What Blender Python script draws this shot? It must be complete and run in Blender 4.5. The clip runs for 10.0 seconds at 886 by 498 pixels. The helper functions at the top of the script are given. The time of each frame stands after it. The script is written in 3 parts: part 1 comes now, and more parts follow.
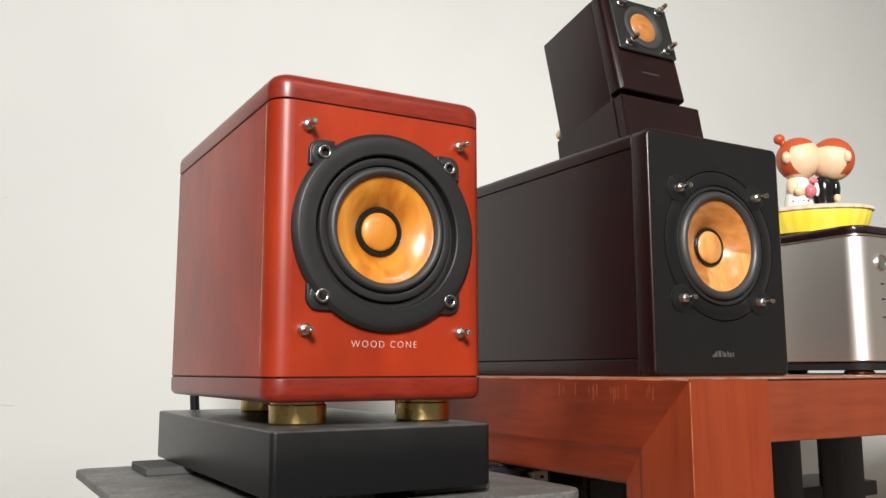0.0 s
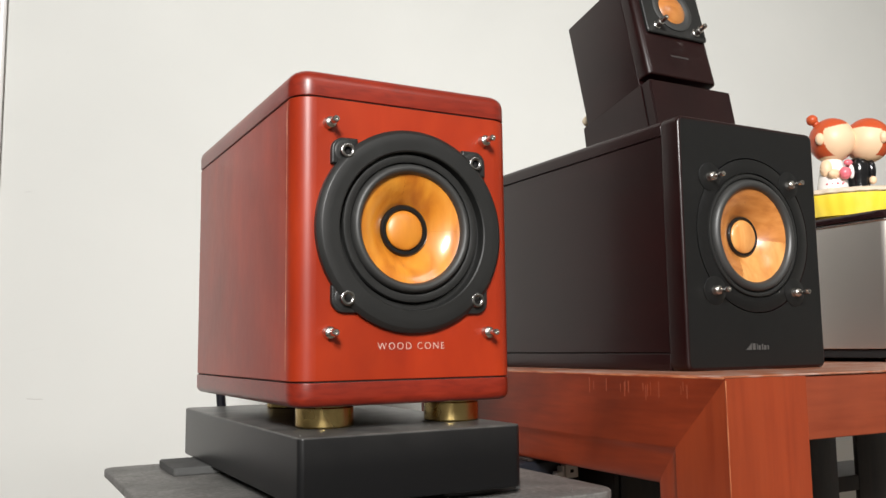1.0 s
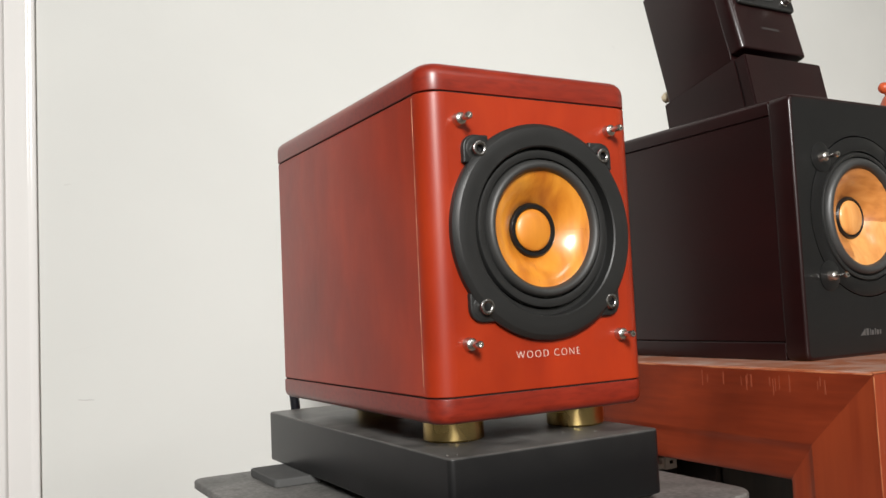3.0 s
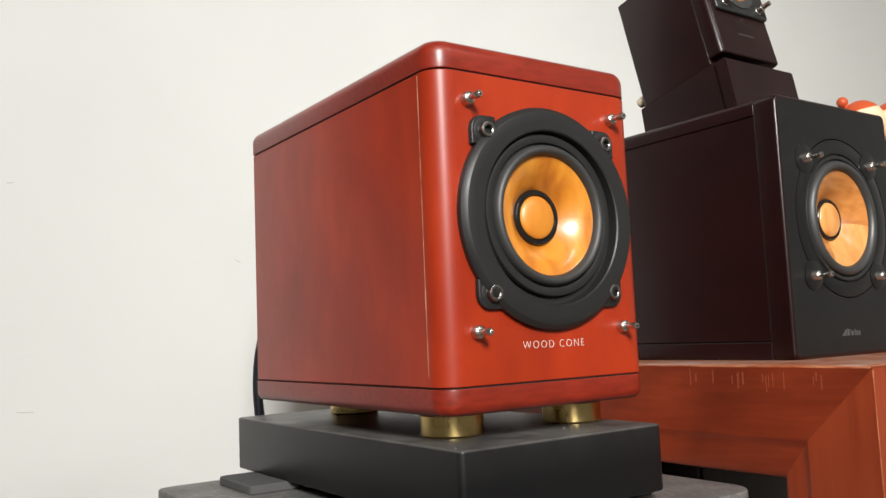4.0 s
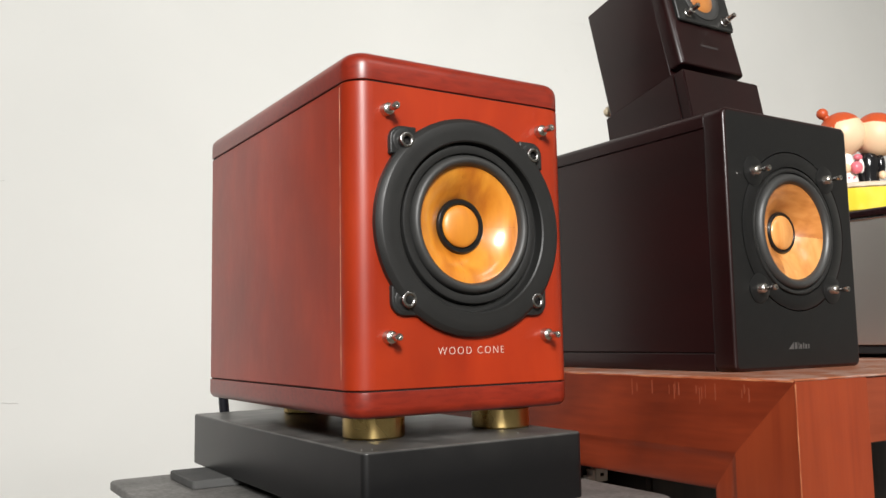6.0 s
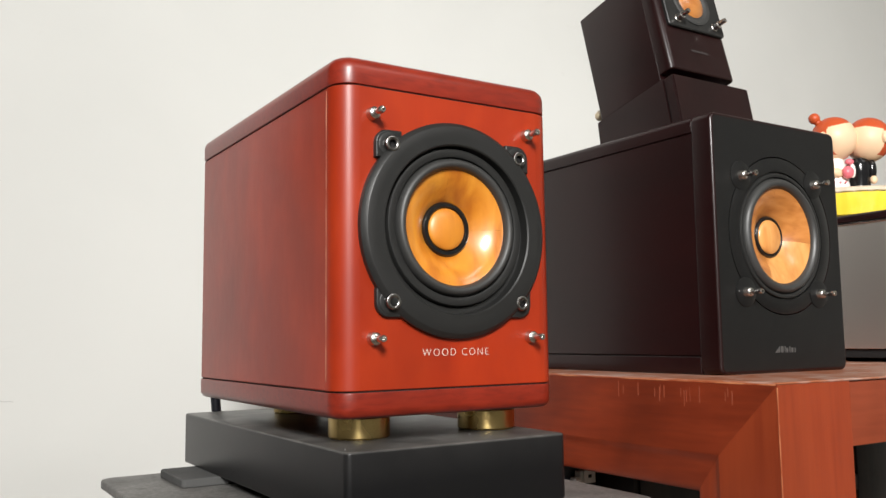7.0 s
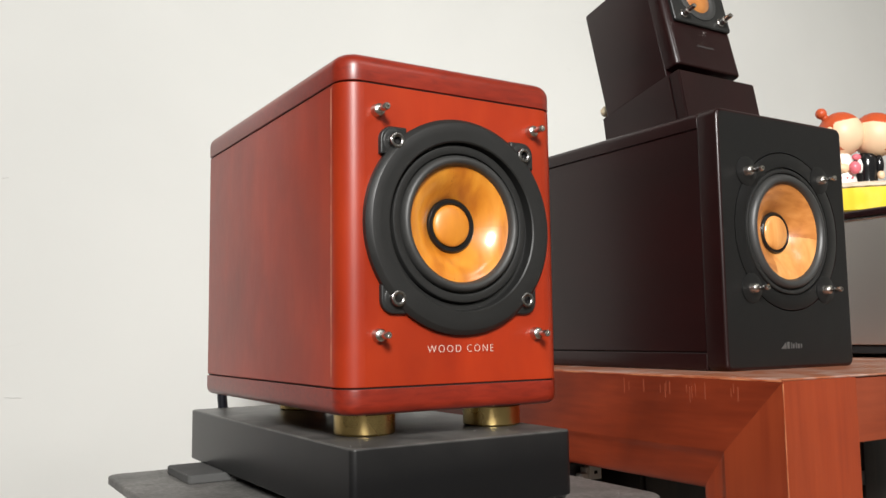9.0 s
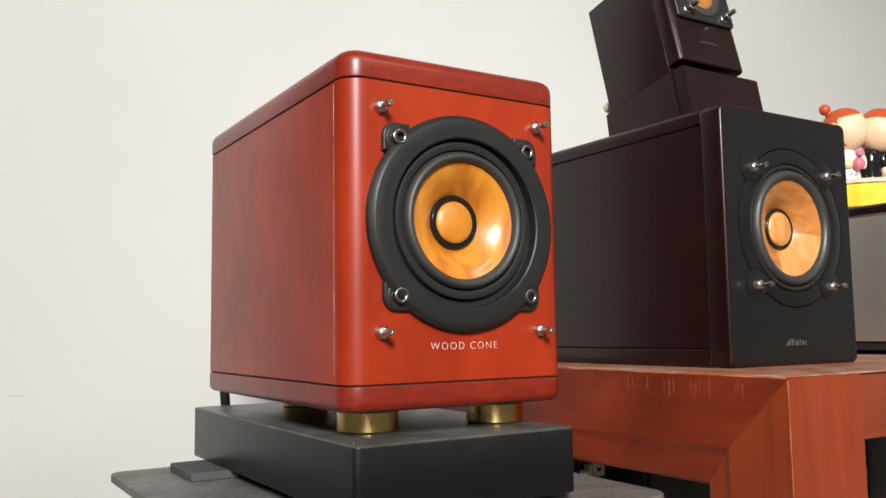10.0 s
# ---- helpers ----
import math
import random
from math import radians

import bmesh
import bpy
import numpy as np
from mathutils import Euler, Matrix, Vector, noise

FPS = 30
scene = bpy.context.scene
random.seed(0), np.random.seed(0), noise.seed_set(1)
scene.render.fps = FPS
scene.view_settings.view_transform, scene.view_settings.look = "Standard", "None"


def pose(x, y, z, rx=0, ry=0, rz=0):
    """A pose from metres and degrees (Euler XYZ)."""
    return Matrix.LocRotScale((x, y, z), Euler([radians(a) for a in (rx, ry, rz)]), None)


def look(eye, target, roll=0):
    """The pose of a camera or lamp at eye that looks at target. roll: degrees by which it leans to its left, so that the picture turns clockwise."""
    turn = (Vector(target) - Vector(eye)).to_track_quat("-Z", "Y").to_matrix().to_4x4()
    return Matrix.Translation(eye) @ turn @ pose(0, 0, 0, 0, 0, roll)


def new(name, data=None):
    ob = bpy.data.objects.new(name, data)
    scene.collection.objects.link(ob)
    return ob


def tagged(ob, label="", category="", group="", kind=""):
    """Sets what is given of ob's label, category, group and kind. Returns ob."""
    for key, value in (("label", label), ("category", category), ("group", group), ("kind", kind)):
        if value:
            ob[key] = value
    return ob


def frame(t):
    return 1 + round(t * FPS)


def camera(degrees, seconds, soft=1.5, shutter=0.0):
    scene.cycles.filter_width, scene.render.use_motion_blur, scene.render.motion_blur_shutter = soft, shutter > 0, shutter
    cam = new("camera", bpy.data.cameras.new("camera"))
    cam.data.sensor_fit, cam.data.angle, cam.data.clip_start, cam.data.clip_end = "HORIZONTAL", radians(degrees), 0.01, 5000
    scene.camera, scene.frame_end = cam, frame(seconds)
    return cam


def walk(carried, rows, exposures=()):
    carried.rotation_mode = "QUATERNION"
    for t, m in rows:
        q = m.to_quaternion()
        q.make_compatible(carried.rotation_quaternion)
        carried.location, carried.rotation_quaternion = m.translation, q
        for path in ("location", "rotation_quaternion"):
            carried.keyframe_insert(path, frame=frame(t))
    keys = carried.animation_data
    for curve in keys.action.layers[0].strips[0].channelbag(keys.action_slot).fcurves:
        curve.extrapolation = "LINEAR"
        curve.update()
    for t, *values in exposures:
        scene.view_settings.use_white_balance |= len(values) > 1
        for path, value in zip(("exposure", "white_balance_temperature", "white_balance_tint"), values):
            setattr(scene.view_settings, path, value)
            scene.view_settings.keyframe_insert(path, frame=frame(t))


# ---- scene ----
cam = camera(55.0, 10.0)
PATH = [
    (0, (-0.18099, -0.36774, 0.75487), (0.06590, 0.06130, 0.82539), -0.13),
    (0.5, (-0.18104, -0.36735, 0.75501), (0.06386, 0.06313, 0.82370), -0.34),
    (1, (-0.17862, -0.35933, 0.76657), (0.05766, 0.07760, 0.82371), -0.73),
    (1.2, (-0.18023, -0.35421, 0.77555), (0.04880, 0.08758, 0.82417), -0.81),
    (1.5, (-0.17908, -0.34788, 0.78257), (0.03169, 0.10363, 0.82396), -0.80),
    (1.7, (-0.17562, -0.34620, 0.78125), (0.01900, 0.11239, 0.82394), -0.97),
    (2, (-0.17445, -0.34515, 0.78325), (0.00332, 0.12059, 0.82181), -0.92),
    (2.2, (-0.17729, -0.34800, 0.78368), (0.00105, 0.11757, 0.82159), -1.14),
    (2.5, (-0.19395, -0.34090, 0.78733), (0.00466, 0.11626, 0.82684), -1.90),
    (2.7, (-0.21129, -0.32654, 0.79146), (0.00869, 0.12122, 0.82490), -2.24),
    (3.8, (-0.24432, -0.27720, 0.77508), (0.03901, 0.13177, 0.82467), -2.70),
    (4, (-0.24818, -0.27410, 0.77340), (0.03496, 0.13501, 0.82302), -2.44),
    (4.5, (-0.24559, -0.27334, 0.77277), (0.03322, 0.13895, 0.82058), -1.93),
    (5, (-0.23752, -0.28348, 0.77316), (0.03490, 0.13316, 0.82013), -1.74),
    (5.5, (-0.22463, -0.29761, 0.77312), (0.04361, 0.12163, 0.82088), -1.33),
    (6, (-0.21198, -0.30892, 0.77348), (0.05432, 0.11117, 0.82460), -1.06),
    (7.5, (-0.20775, -0.31665, 0.77394), (0.05762, 0.10402, 0.82507), -0.64),
    (8, (-0.20837, -0.31557, 0.77443), (0.05771, 0.10486, 0.82379), -0.64),
    (8.5, (-0.20806, -0.31599, 0.77402), (0.05643, 0.10545, 0.82339), -0.71),
    (9, (-0.20738, -0.31690, 0.77392), (0.05477, 0.10598, 0.82337), -0.77),
    (9.5, (-0.20696, -0.31587, 0.77408), (0.05466, 0.10747, 0.82238), -0.82),
    (10, (-0.20707, -0.31529, 0.77392), (0.05423, 0.10830, 0.82173), -0.84),
]
walk(cam, [(t, look(eye, target, roll)) for t, eye, target, roll in PATH], ((0.0, 0.14), (1.0, 0.12), (1.7, -0.10), (2.2, -0.10), (2.7, 0.0), (3.8, 0.20), (6.0, 0.16), (10.0, 0.14)))
MM, ZC = 0.001, 0.823      # plan in millimetres from the centre of the red loudspeaker's cone, which is ZC above the floor

# ---- world, lamps ----
world = bpy.data.worlds.new("world")
scene.world = world
world.use_nodes = True
world.node_tree.nodes["Background"].inputs[0].default_value = (0.75, 0.82, 1.0, 1)
world.node_tree.nodes["Background"].inputs[1].default_value = 0.3


def area(name, eye, target, width, height, watts, colour, spread=140):
    data = bpy.data.lights.new(name, "AREA")
    data.shape, data.size, data.size_y, data.energy, data.color = "RECTANGLE", width, height, watts, colour
    data.spread = radians(spread)
    ob = new(name, data)
    ob.matrix_world = look(eye, target)
    return ob


area("room_lamp", (-0.84, -1.58, 1.66), (0.64, 0.42, 0.70), 0.34, 0.56, 12.6, (1.0, 0.985, 0.96), 76)
# unseen overhead lamp, added as fill so dark fronts reflect a brighter room
area("ceiling_light", (0.75, -1.9, 2.44), (0.75, -1.9, 0), 0.9, 0.3, 11.0, (1.0, 0.98, 0.95), 180)

# ---- materials ----


def material(name, base, rough=0.5, metal=0.0, spec=0.5, coat=0.0, coat_rough=0.1):
    mat = bpy.data.materials.new(name)
    mat.use_nodes = True
    b = mat.node_tree.nodes["Principled BSDF"]
    b.inputs["Base Color"].default_value = (*base, 1)
    b.inputs["Roughness"].default_value, b.inputs["Metallic"].default_value = rough, metal
    b.inputs["Specular IOR Level"].default_value = spec
    b.inputs["Coat Weight"].default_value, b.inputs["Coat Roughness"].default_value = coat, coat_rough
    return mat


def noise_node(mat, stretch, scale, detail=5.0, turn=(0, 0, 0), distortion=0.0):
    """A noise in object space, stretched by factors along x, y and z."""
    n, l = mat.node_tree.nodes, mat.node_tree.links
    coords, mapping, tex = n.new("ShaderNodeTexCoord"), n.new("ShaderNodeMapping"), n.new("ShaderNodeTexNoise")
    mapping.inputs["Scale"].default_value = stretch
    mapping.inputs["Rotation"].default_value = turn
    tex.inputs["Scale"].default_value, tex.inputs["Detail"].default_value = scale, detail
    tex.inputs["Distortion"].default_value = distortion
    l.new(coords.outputs["Object"], mapping.inputs["Vector"])
    l.new(mapping.outputs["Vector"], tex.inputs["Vector"])
    return tex.outputs["Fac"]


def ramp(mat, fac, stops):
    n, l = mat.node_tree.nodes, mat.node_tree.links
    r = n.new("ShaderNodeValToRGB")
    while len(r.color_ramp.elements) < len(stops):
        r.color_ramp.elements.new(0.5)
    for e, (p, c) in zip(r.color_ramp.elements, stops):
        e.position, e.color = p, (*c, 1) if len(c) == 3 else (c[0],) * 3 + (1,)
    l.new(fac, r.inputs["Fac"])
    return r.outputs["Color"]


def mix(mat, a, b, fac, mode="MIX"):
    n, l = mat.node_tree.nodes, mat.node_tree.links
    m = n.new("ShaderNodeMix")
    m.data_type, m.blend_type = "RGBA", mode
    if isinstance(fac, float):
        m.inputs[0].default_value = fac
    else:
        l.new(fac, m.inputs[0])
    for socket, value in ((m.inputs[6], a), (m.inputs[7], b)):
        if isinstance(value, tuple):
            socket.default_value = (*value, 1)
        else:
            l.new(value, socket)
    return m.outputs[2]


def put(mat, socket, value):
    mat.node_tree.links.new(value, mat.node_tree.nodes["Principled BSDF"].inputs[socket])


def bump(mat, height, strength, distance):
    n, l = mat.node_tree.nodes, mat.node_tree.links
    b = n.new("ShaderNodeBump")
    b.inputs["Strength"].default_value, b.inputs["Distance"].default_value = strength, distance
    l.new(height, b.inputs["Height"])
    put(mat, "Normal", b.outputs["Normal"])


def wood(name, dark, mid, light, stretch, scale, rough, coat=0.0, coat_rough=0.2, turn=(0, 0, 0), patch=0.35, spec=0.5, pore=0.08):
    """Lacquered wood: fine grain, broad figure and cloudy patches."""
    mat = material(name, mid, rough, spec=spec, coat=coat, coat_rough=coat_rough)
    fine = ramp(mat, noise_node(mat, stretch, scale, 6, turn, 0.4), [(0.3, dark), (0.5, mid), (0.72, light)])
    cloud = noise_node(mat, (1, 1, 1), 14, 3, turn, 0.6)
    tint = ramp(mat, cloud, [(0.3, (1 - patch,)), (0.7, (1.0,))])
    put(mat, "Base Color", mix(mat, fine, tint, 1.0, "MULTIPLY"))
    pores = noise_node(mat, tuple(3 * s for s in stretch), scale * 2, 3, turn)
    put(mat, "Roughness", ramp(mat, pores, [(0.3, (rough * (1 - pore),)), (0.7, (min(1, rough * (1 + pore)),))]))
    if pore > 0.05:
        bump(mat, pores, pore * 0.2, 0.0004)
    return mat


def plastic(name, base, rough, spec=0.5, grain=900, strength=0.15, dust=0.0, dust_colour=(0.30, 0.29, 0.27)):
    mat = material(name, base, rough, spec=spec)
    fine = noise_node(mat, (1, 1, 1), grain, 2)
    bump(mat, fine, strength, 0.0003)
    cloud = noise_node(mat, (1, 1, 1), 45, 6, (0, 0, 0), 0.8)
    put(mat, "Roughness", ramp(mat, cloud, [(0.3, (rough * 0.85,)), (0.75, (min(1, rough * 1.2),))]))
    if dust:
        put(mat, "Base Color", mix(mat, base, dust_colour, ramp(mat, cloud, [(0.42, (0.0,)), (0.8, (dust,))])))
    return mat


def metal(name, base, rough, stretch=(1, 1, 1), scale=300, relief=0.03):
    mat = material(name, base, rough, 1.0)
    brush = noise_node(mat, stretch, scale, 3)
    put(mat, "Roughness", ramp(mat, brush, [(0.3, (rough * 0.75,)), (0.7, (rough * 1.3,))]))
    if relief:
        bump(mat, brush, relief, 0.0002)
    return mat


def wall_paint(name, base, mark=(0.55, 0.54, 0.52)):
    mat = material(name, base, 0.6, spec=0.3)
    cloud = noise_node(mat, (1, 1, 1), 3.0, 6, (0, 0, 0), 0.3)
    scuff = noise_node(mat, (1, 1, 3.5), 9.0, 4, (0, 0, 0), 1.2)
    tone = mix(mat, base, tuple(0.93 * c for c in base), ramp(mat, cloud, [(0.35, (0.0,)), (0.7, (1.0,))]))
    put(mat, "Base Color", mix(mat, tone, mark, ramp(mat, scuff, [(0.70, (0.0,)), (0.80, (0.25,))])))
    bump(mat, noise_node(mat, (1, 1, 1), 60, 5), 0.08, 0.002)
    return mat


RED = wood("red_lacquered_cherry", (0.300, 0.0215, 0.0039), (0.340, 0.0260, 0.0043), (0.385, 0.033, 0.0052), (2.4, 2.4, 0.9), 26, 0.42, 0.40, 0.33, (0, 0, 0), 0.27, 0.25, 0.05)
RED_CAP = wood("red_lacquered_cap", (0.175, 0.013, 0.005), (0.235, 0.018, 0.0065), (0.27, 0.024, 0.009), (1.1, 4, 6), 90, 0.40, 0.50, 0.30, (0, 0, 0), 0.3, 0.3, 0.08)
BLACKWOOD = wood("dark_maroon_lacquer", (0.0110, 0.0028, 0.0029), (0.013, 0.0033, 0.0034), (0.016, 0.0038, 0.0039), (3, 0.8, 3), 12, 0.34, 0.20, 0.16, (0, 0, 0), 0.2, 0.30, 0.0)
BLACK_FRONT = plastic("black_satin_front", (0.0065, 0.0065, 0.0065), 0.36, 0.36, 1400, 0.02)
BLACK_FRONT.node_tree.nodes["Principled BSDF"].inputs["Coat Weight"].default_value = 0.12
DESK = wood("orange_brown_desk_lacquer", (0.19, 0.026, 0.008), (0.225, 0.032, 0.010), (0.26, 0.039, 0.012), (6, 0.6, 6), 42, 0.44, 0.12, 0.30, (0, 0, 0), 0.42, 0.26)
# DESK with grain along x, its colour greyed to hold a reflected pinkish wash
DESK_X = wood("hazed_front_lacquer", (0.200, 0.036, 0.014), (0.225, 0.043, 0.017), (0.245, 0.050, 0.020), (0.5, 7, 7), 40, 0.42, 0.25, 0.25, (0, 0, 0), 0.25, 0.35)
DESK_UP = wood("orange_brown_leg_lacquer", (0.235, 0.034, 0.011), (0.270, 0.042, 0.013), (0.295, 0.049, 0.015), (6, 6, 0.4), 30, 0.44, 0.12, 0.28, (0, 0, 0), 0.25, 0.26)
DESK_TOP = plastic("dusty_desk_top", (0.28, 0.09, 0.04), 0.5, 0.4, 500, 0.1, 0.7, (0.45, 0.38, 0.34))
CONE = wood("honey_wood_cone", (0.45, 0.125, 0.009), (0.62, 0.215, 0.017), (0.76, 0.31, 0.032), (4, 4, 1.0), 30, 0.38, 0.9, 0.165, (0, 0.5, 0), 0.35)
CONE_PALE = wood("pale_wood_cone", (0.38, 0.125, 0.026), (0.52, 0.195, 0.045), (0.62, 0.26, 0.07), (1.2, 5, 5), 36, 0.34, 0.4, 0.2, (0, 0.9, 0), 0.35)
CONE_LIGHT = wood("light_wood_cone", (0.56, 0.22, 0.055), (0.66, 0.29, 0.08), (0.74, 0.37, 0.12), (5, 5, 1.2), 36, 0.34, 0.4, 0.2, (0, 0.4, 0), 0.3)
# cone wood, brightened so that the colour carries part of the dome's highlight
DOME = wood("highlit_wood_dome", (0.52, 0.17, 0.014), (0.64, 0.235, 0.020), (0.75, 0.31, 0.034), (4, 4, 1.0), 30, 0.46, 0.55, 0.36, (0, 0.5, 0), 0.25)
RUBBER = plastic("black_rubber", (0.030, 0.030, 0.029), 0.50, 0.70, 2200, 0.05)
FLANGE = plastic("black_moulded_flange", (0.015, 0.015, 0.0145), 0.42, 0.42, 2500, 0.10)
RING = material("glossy_black_ring", (0.006, 0.006, 0.006), 0.30)
GAP = material("black_gap", (0.004, 0.003, 0.003), 0.8)
STEEL = material("nickel_pin", (0.62, 0.60, 0.57), 0.26, 1.0)
KNOB = material("dull_steel_knob", (0.22, 0.205, 0.19), 0.36, 1.0)
BOLT = material("nickel_screw", (0.30, 0.29, 0.28), 0.27, 1.0)
BRASS = material("satin_brass", (0.60, 0.44, 0.18), 0.27, 1.0)
put(BRASS, "Roughness", ramp(BRASS, noise_node(BRASS, (1, 1, 1), 30, 3), [(0.3, (0.24,)), (0.7, (0.31,))]))
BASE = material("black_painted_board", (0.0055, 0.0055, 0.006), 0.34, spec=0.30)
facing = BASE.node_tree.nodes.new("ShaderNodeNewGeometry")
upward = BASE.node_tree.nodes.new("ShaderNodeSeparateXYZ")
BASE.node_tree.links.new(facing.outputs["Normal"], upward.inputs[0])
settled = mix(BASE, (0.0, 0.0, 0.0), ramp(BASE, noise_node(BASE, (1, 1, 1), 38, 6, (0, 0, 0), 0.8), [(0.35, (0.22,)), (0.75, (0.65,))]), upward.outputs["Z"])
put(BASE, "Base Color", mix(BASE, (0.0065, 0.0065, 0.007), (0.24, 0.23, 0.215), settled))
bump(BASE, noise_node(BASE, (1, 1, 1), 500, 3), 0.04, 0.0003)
PLATE = plastic("dusty_black_steel", (0.040, 0.039, 0.038), 0.5, 0.45, 500, 0.2, 0.6, (0.22, 0.21, 0.195))
film_of_dust = mix(PLATE, ramp(PLATE, noise_node(PLATE, (1, 1, 1), 26, 4, (0, 0, 0), 0.5), [(0.3, (0.15,)), (0.75, (0.6,))]), ramp(PLATE, noise_node(PLATE, (1, 1, 1), 420, 4), [(0.35, (0.3,)), (0.7, (1.0,))]), 1.0, "MULTIPLY")
put(PLATE, "Base Color", mix(PLATE, (0.066, 0.065, 0.062), (0.40, 0.385, 0.36), film_of_dust))
PAD = plastic("dark_grey_felt", (0.085, 0.085, 0.083), 0.8, 0.3, 1500, 0.5)
SILVER = material("satin_silver", (0.80, 0.75, 0.70), 0.44, 1.0)
put(SILVER, "Roughness", ramp(SILVER, noise_node(SILVER, (1, 1, 1), 5, 2), [(0.3, (0.425,)), (0.7, (0.455,))]))
CAPWOOD = wood("dark_cap_lacquer", (0.014, 0.006, 0.007), (0.020, 0.008, 0.009), (0.03, 0.010, 0.010), (1, 9, 9), 30, 0.18, 0.5, 0.1)
WALL = wall_paint("white_wall_paint", (0.745, 0.75, 0.72))
CEIL = wall_paint("ceiling_paint", (0.78, 0.77, 0.75))
# unseen floor, its boards made pale to bounce light onto the ceiling
FLOOR = wood("floor_boards", (0.25, 0.19, 0.13), (0.35, 0.27, 0.19), (0.43, 0.34, 0.25), (1, 7, 1), 12, 0.4)
DOORPAINT = plastic("grey_white_door_paint", (0.50, 0.48, 0.475), 0.6, 0.3, 300, 0.03)
TRIM = plastic("glossy_white_frame", (0.84, 0.825, 0.805), 0.15, 0.5, 200, 0.015)
GLASSY = material("dark_green_patterned_glass", (0.020, 0.028, 0.026), 0.12, spec=0.5)
put(GLASSY, "Base Color", ramp(GLASSY, noise_node(GLASSY, (1, 1, 1), 38, 3, (0, 0, 0), 0.6), [(0.40, (0.014, 0.021, 0.018)), (0.70, (0.045, 0.062, 0.056))]))
LETTER = material("silver_lettering", (0.62, 0.53, 0.46), 0.4)
WORN = material("worn_lacquer_line", (0.45, 0.12, 0.05), 0.5)
put(WORN, "Base Color", ramp(WORN, noise_node(WORN, (0, 0, 1), 60, 4), [(0.38, (0.20, 0.02, 0.008)), (0.6, (0.62, 0.30, 0.18))]))
SCRATCH = material("pale_scratch", (0.24, 0.047, 0.018), 0.5)
GAPMARK = material("dark_badge", (0.028, 0.022, 0.021), 0.6)
WORN_EDGE = material("worn_orange_edge", (0.50, 0.16, 0.06), 0.45)
put(WORN_EDGE, "Base Color", ramp(WORN_EDGE, noise_node(WORN_EDGE, (1, 1, 1), 55, 5), [(0.40, (0.26, 0.045, 0.013)), (0.66, (0.46, 0.17, 0.075))]))
GREYMARK = material("grey_badge", (0.15, 0.145, 0.14), 0.35, 0.6)
CABLE = plastic("black_cable", (0.010, 0.011, 0.016), 0.4)
IVORY = plastic("ivory_plastic", (0.62, 0.52, 0.36), 0.35)
WHITEP = plastic("white_plastic", (0.75, 0.73, 0.70), 0.4)
YELLOW = plastic("yellow_glazed_ceramic", (0.88, 0.66, 0.05), 0.35, 0.5, 80, 0.05, 0.3, (0.80, 0.66, 0.30))
PINKRIM = plastic("pale_rim_glaze", (0.72, 0.60, 0.46), 0.35)
HAIR = plastic("red_glaze", (0.50, 0.080, 0.024), 0.38, 0.4)
SKIN = plastic("peach_glaze", (0.80, 0.56, 0.36), 0.42, 0.4)
DRESS = plastic("white_glaze", (0.80, 0.76, 0.73), 0.25)
SUIT = plastic("black_glaze", (0.008, 0.008, 0.009), 0.15)
PINK = plastic("pink_glaze", (0.70, 0.16, 0.20), 0.3)
DARKWOOD = wood("dark_brown_rail", (0.010, 0.007, 0.006), (0.018, 0.011, 0.009), (0.028, 0.016, 0.012), (7, 7, 1), 20, 0.5)
COPPER = metal("copper_foot", (0.55, 0.20, 0.11), 0.22)

# ---- shapes ----


def outline(x0, x1, y0, y1, radii, n=7, inset=0.0):
    """A rounded rectangle, from its front left corner round; radii: front left, front right, back right, back left."""
    x0, x1, y0, y1 = x0 + inset, x1 - inset, y0 + inset, y1 - inset
    corners = ((x0, y0, 1, 1, 180), (x1, y0, -1, 1, 270), (x1, y1, -1, -1, 0), (x0, y1, 1, -1, 90))
    out = []
    for (x, y, sx, sy, a0), r in zip(corners, radii):
        r = max(r - inset, 0.02)
        for i in range(n + 1):
            a = radians(a0 + 90 * i / n)
            out.append((x + sx * r + r * math.cos(a), y + sy * r + r * math.sin(a)))
    return out


def loft(bm, sections, caps=True):
    rings = [[bm.verts.new(p) for p in s] for s in sections]
    for a, b in zip(rings, rings[1:]):
        for i in range(len(a)):
            bm.faces.new((a[i - 1], a[i], b[i], b[i - 1]))
    if caps:
        bm.faces.new(rings[0][::-1])
        bm.faces.new(rings[-1])
    return rings


def turn_axes(axis, a, b, c):
    return {"z": (a, b, c), "y": (a, c, b), "x": (c, a, b)}[axis]


def slab(bm, x0, x1, y0, y1, z0, z1, r=1.0, edge=0.5, bottom=None, axis="z", n=7):
    """A block with rounded upright edges (r: one radius or four) and rounded rims, run along an axis."""
    radii = r if isinstance(r, tuple) else (r,) * 4
    low = edge if bottom is None else bottom
    steps = 1 if max(edge, low) < 0.8 else 5
    rim = [(low * (1 - math.sin(math.pi / 2 * i / steps)), z0 + low * (1 - math.cos(math.pi / 2 * i / steps))) for i in range(steps + 1)]
    rim += [(edge * (1 - math.cos(math.pi / 2 * i / steps)), z1 - edge * (1 - math.sin(math.pi / 2 * i / steps))) for i in range(steps + 1)]
    loft(bm, [[turn_axes(axis, x, y, z) for x, y in outline(x0, x1, y0, y1, radii, n, inset)] for inset, z in rim])
    return bm


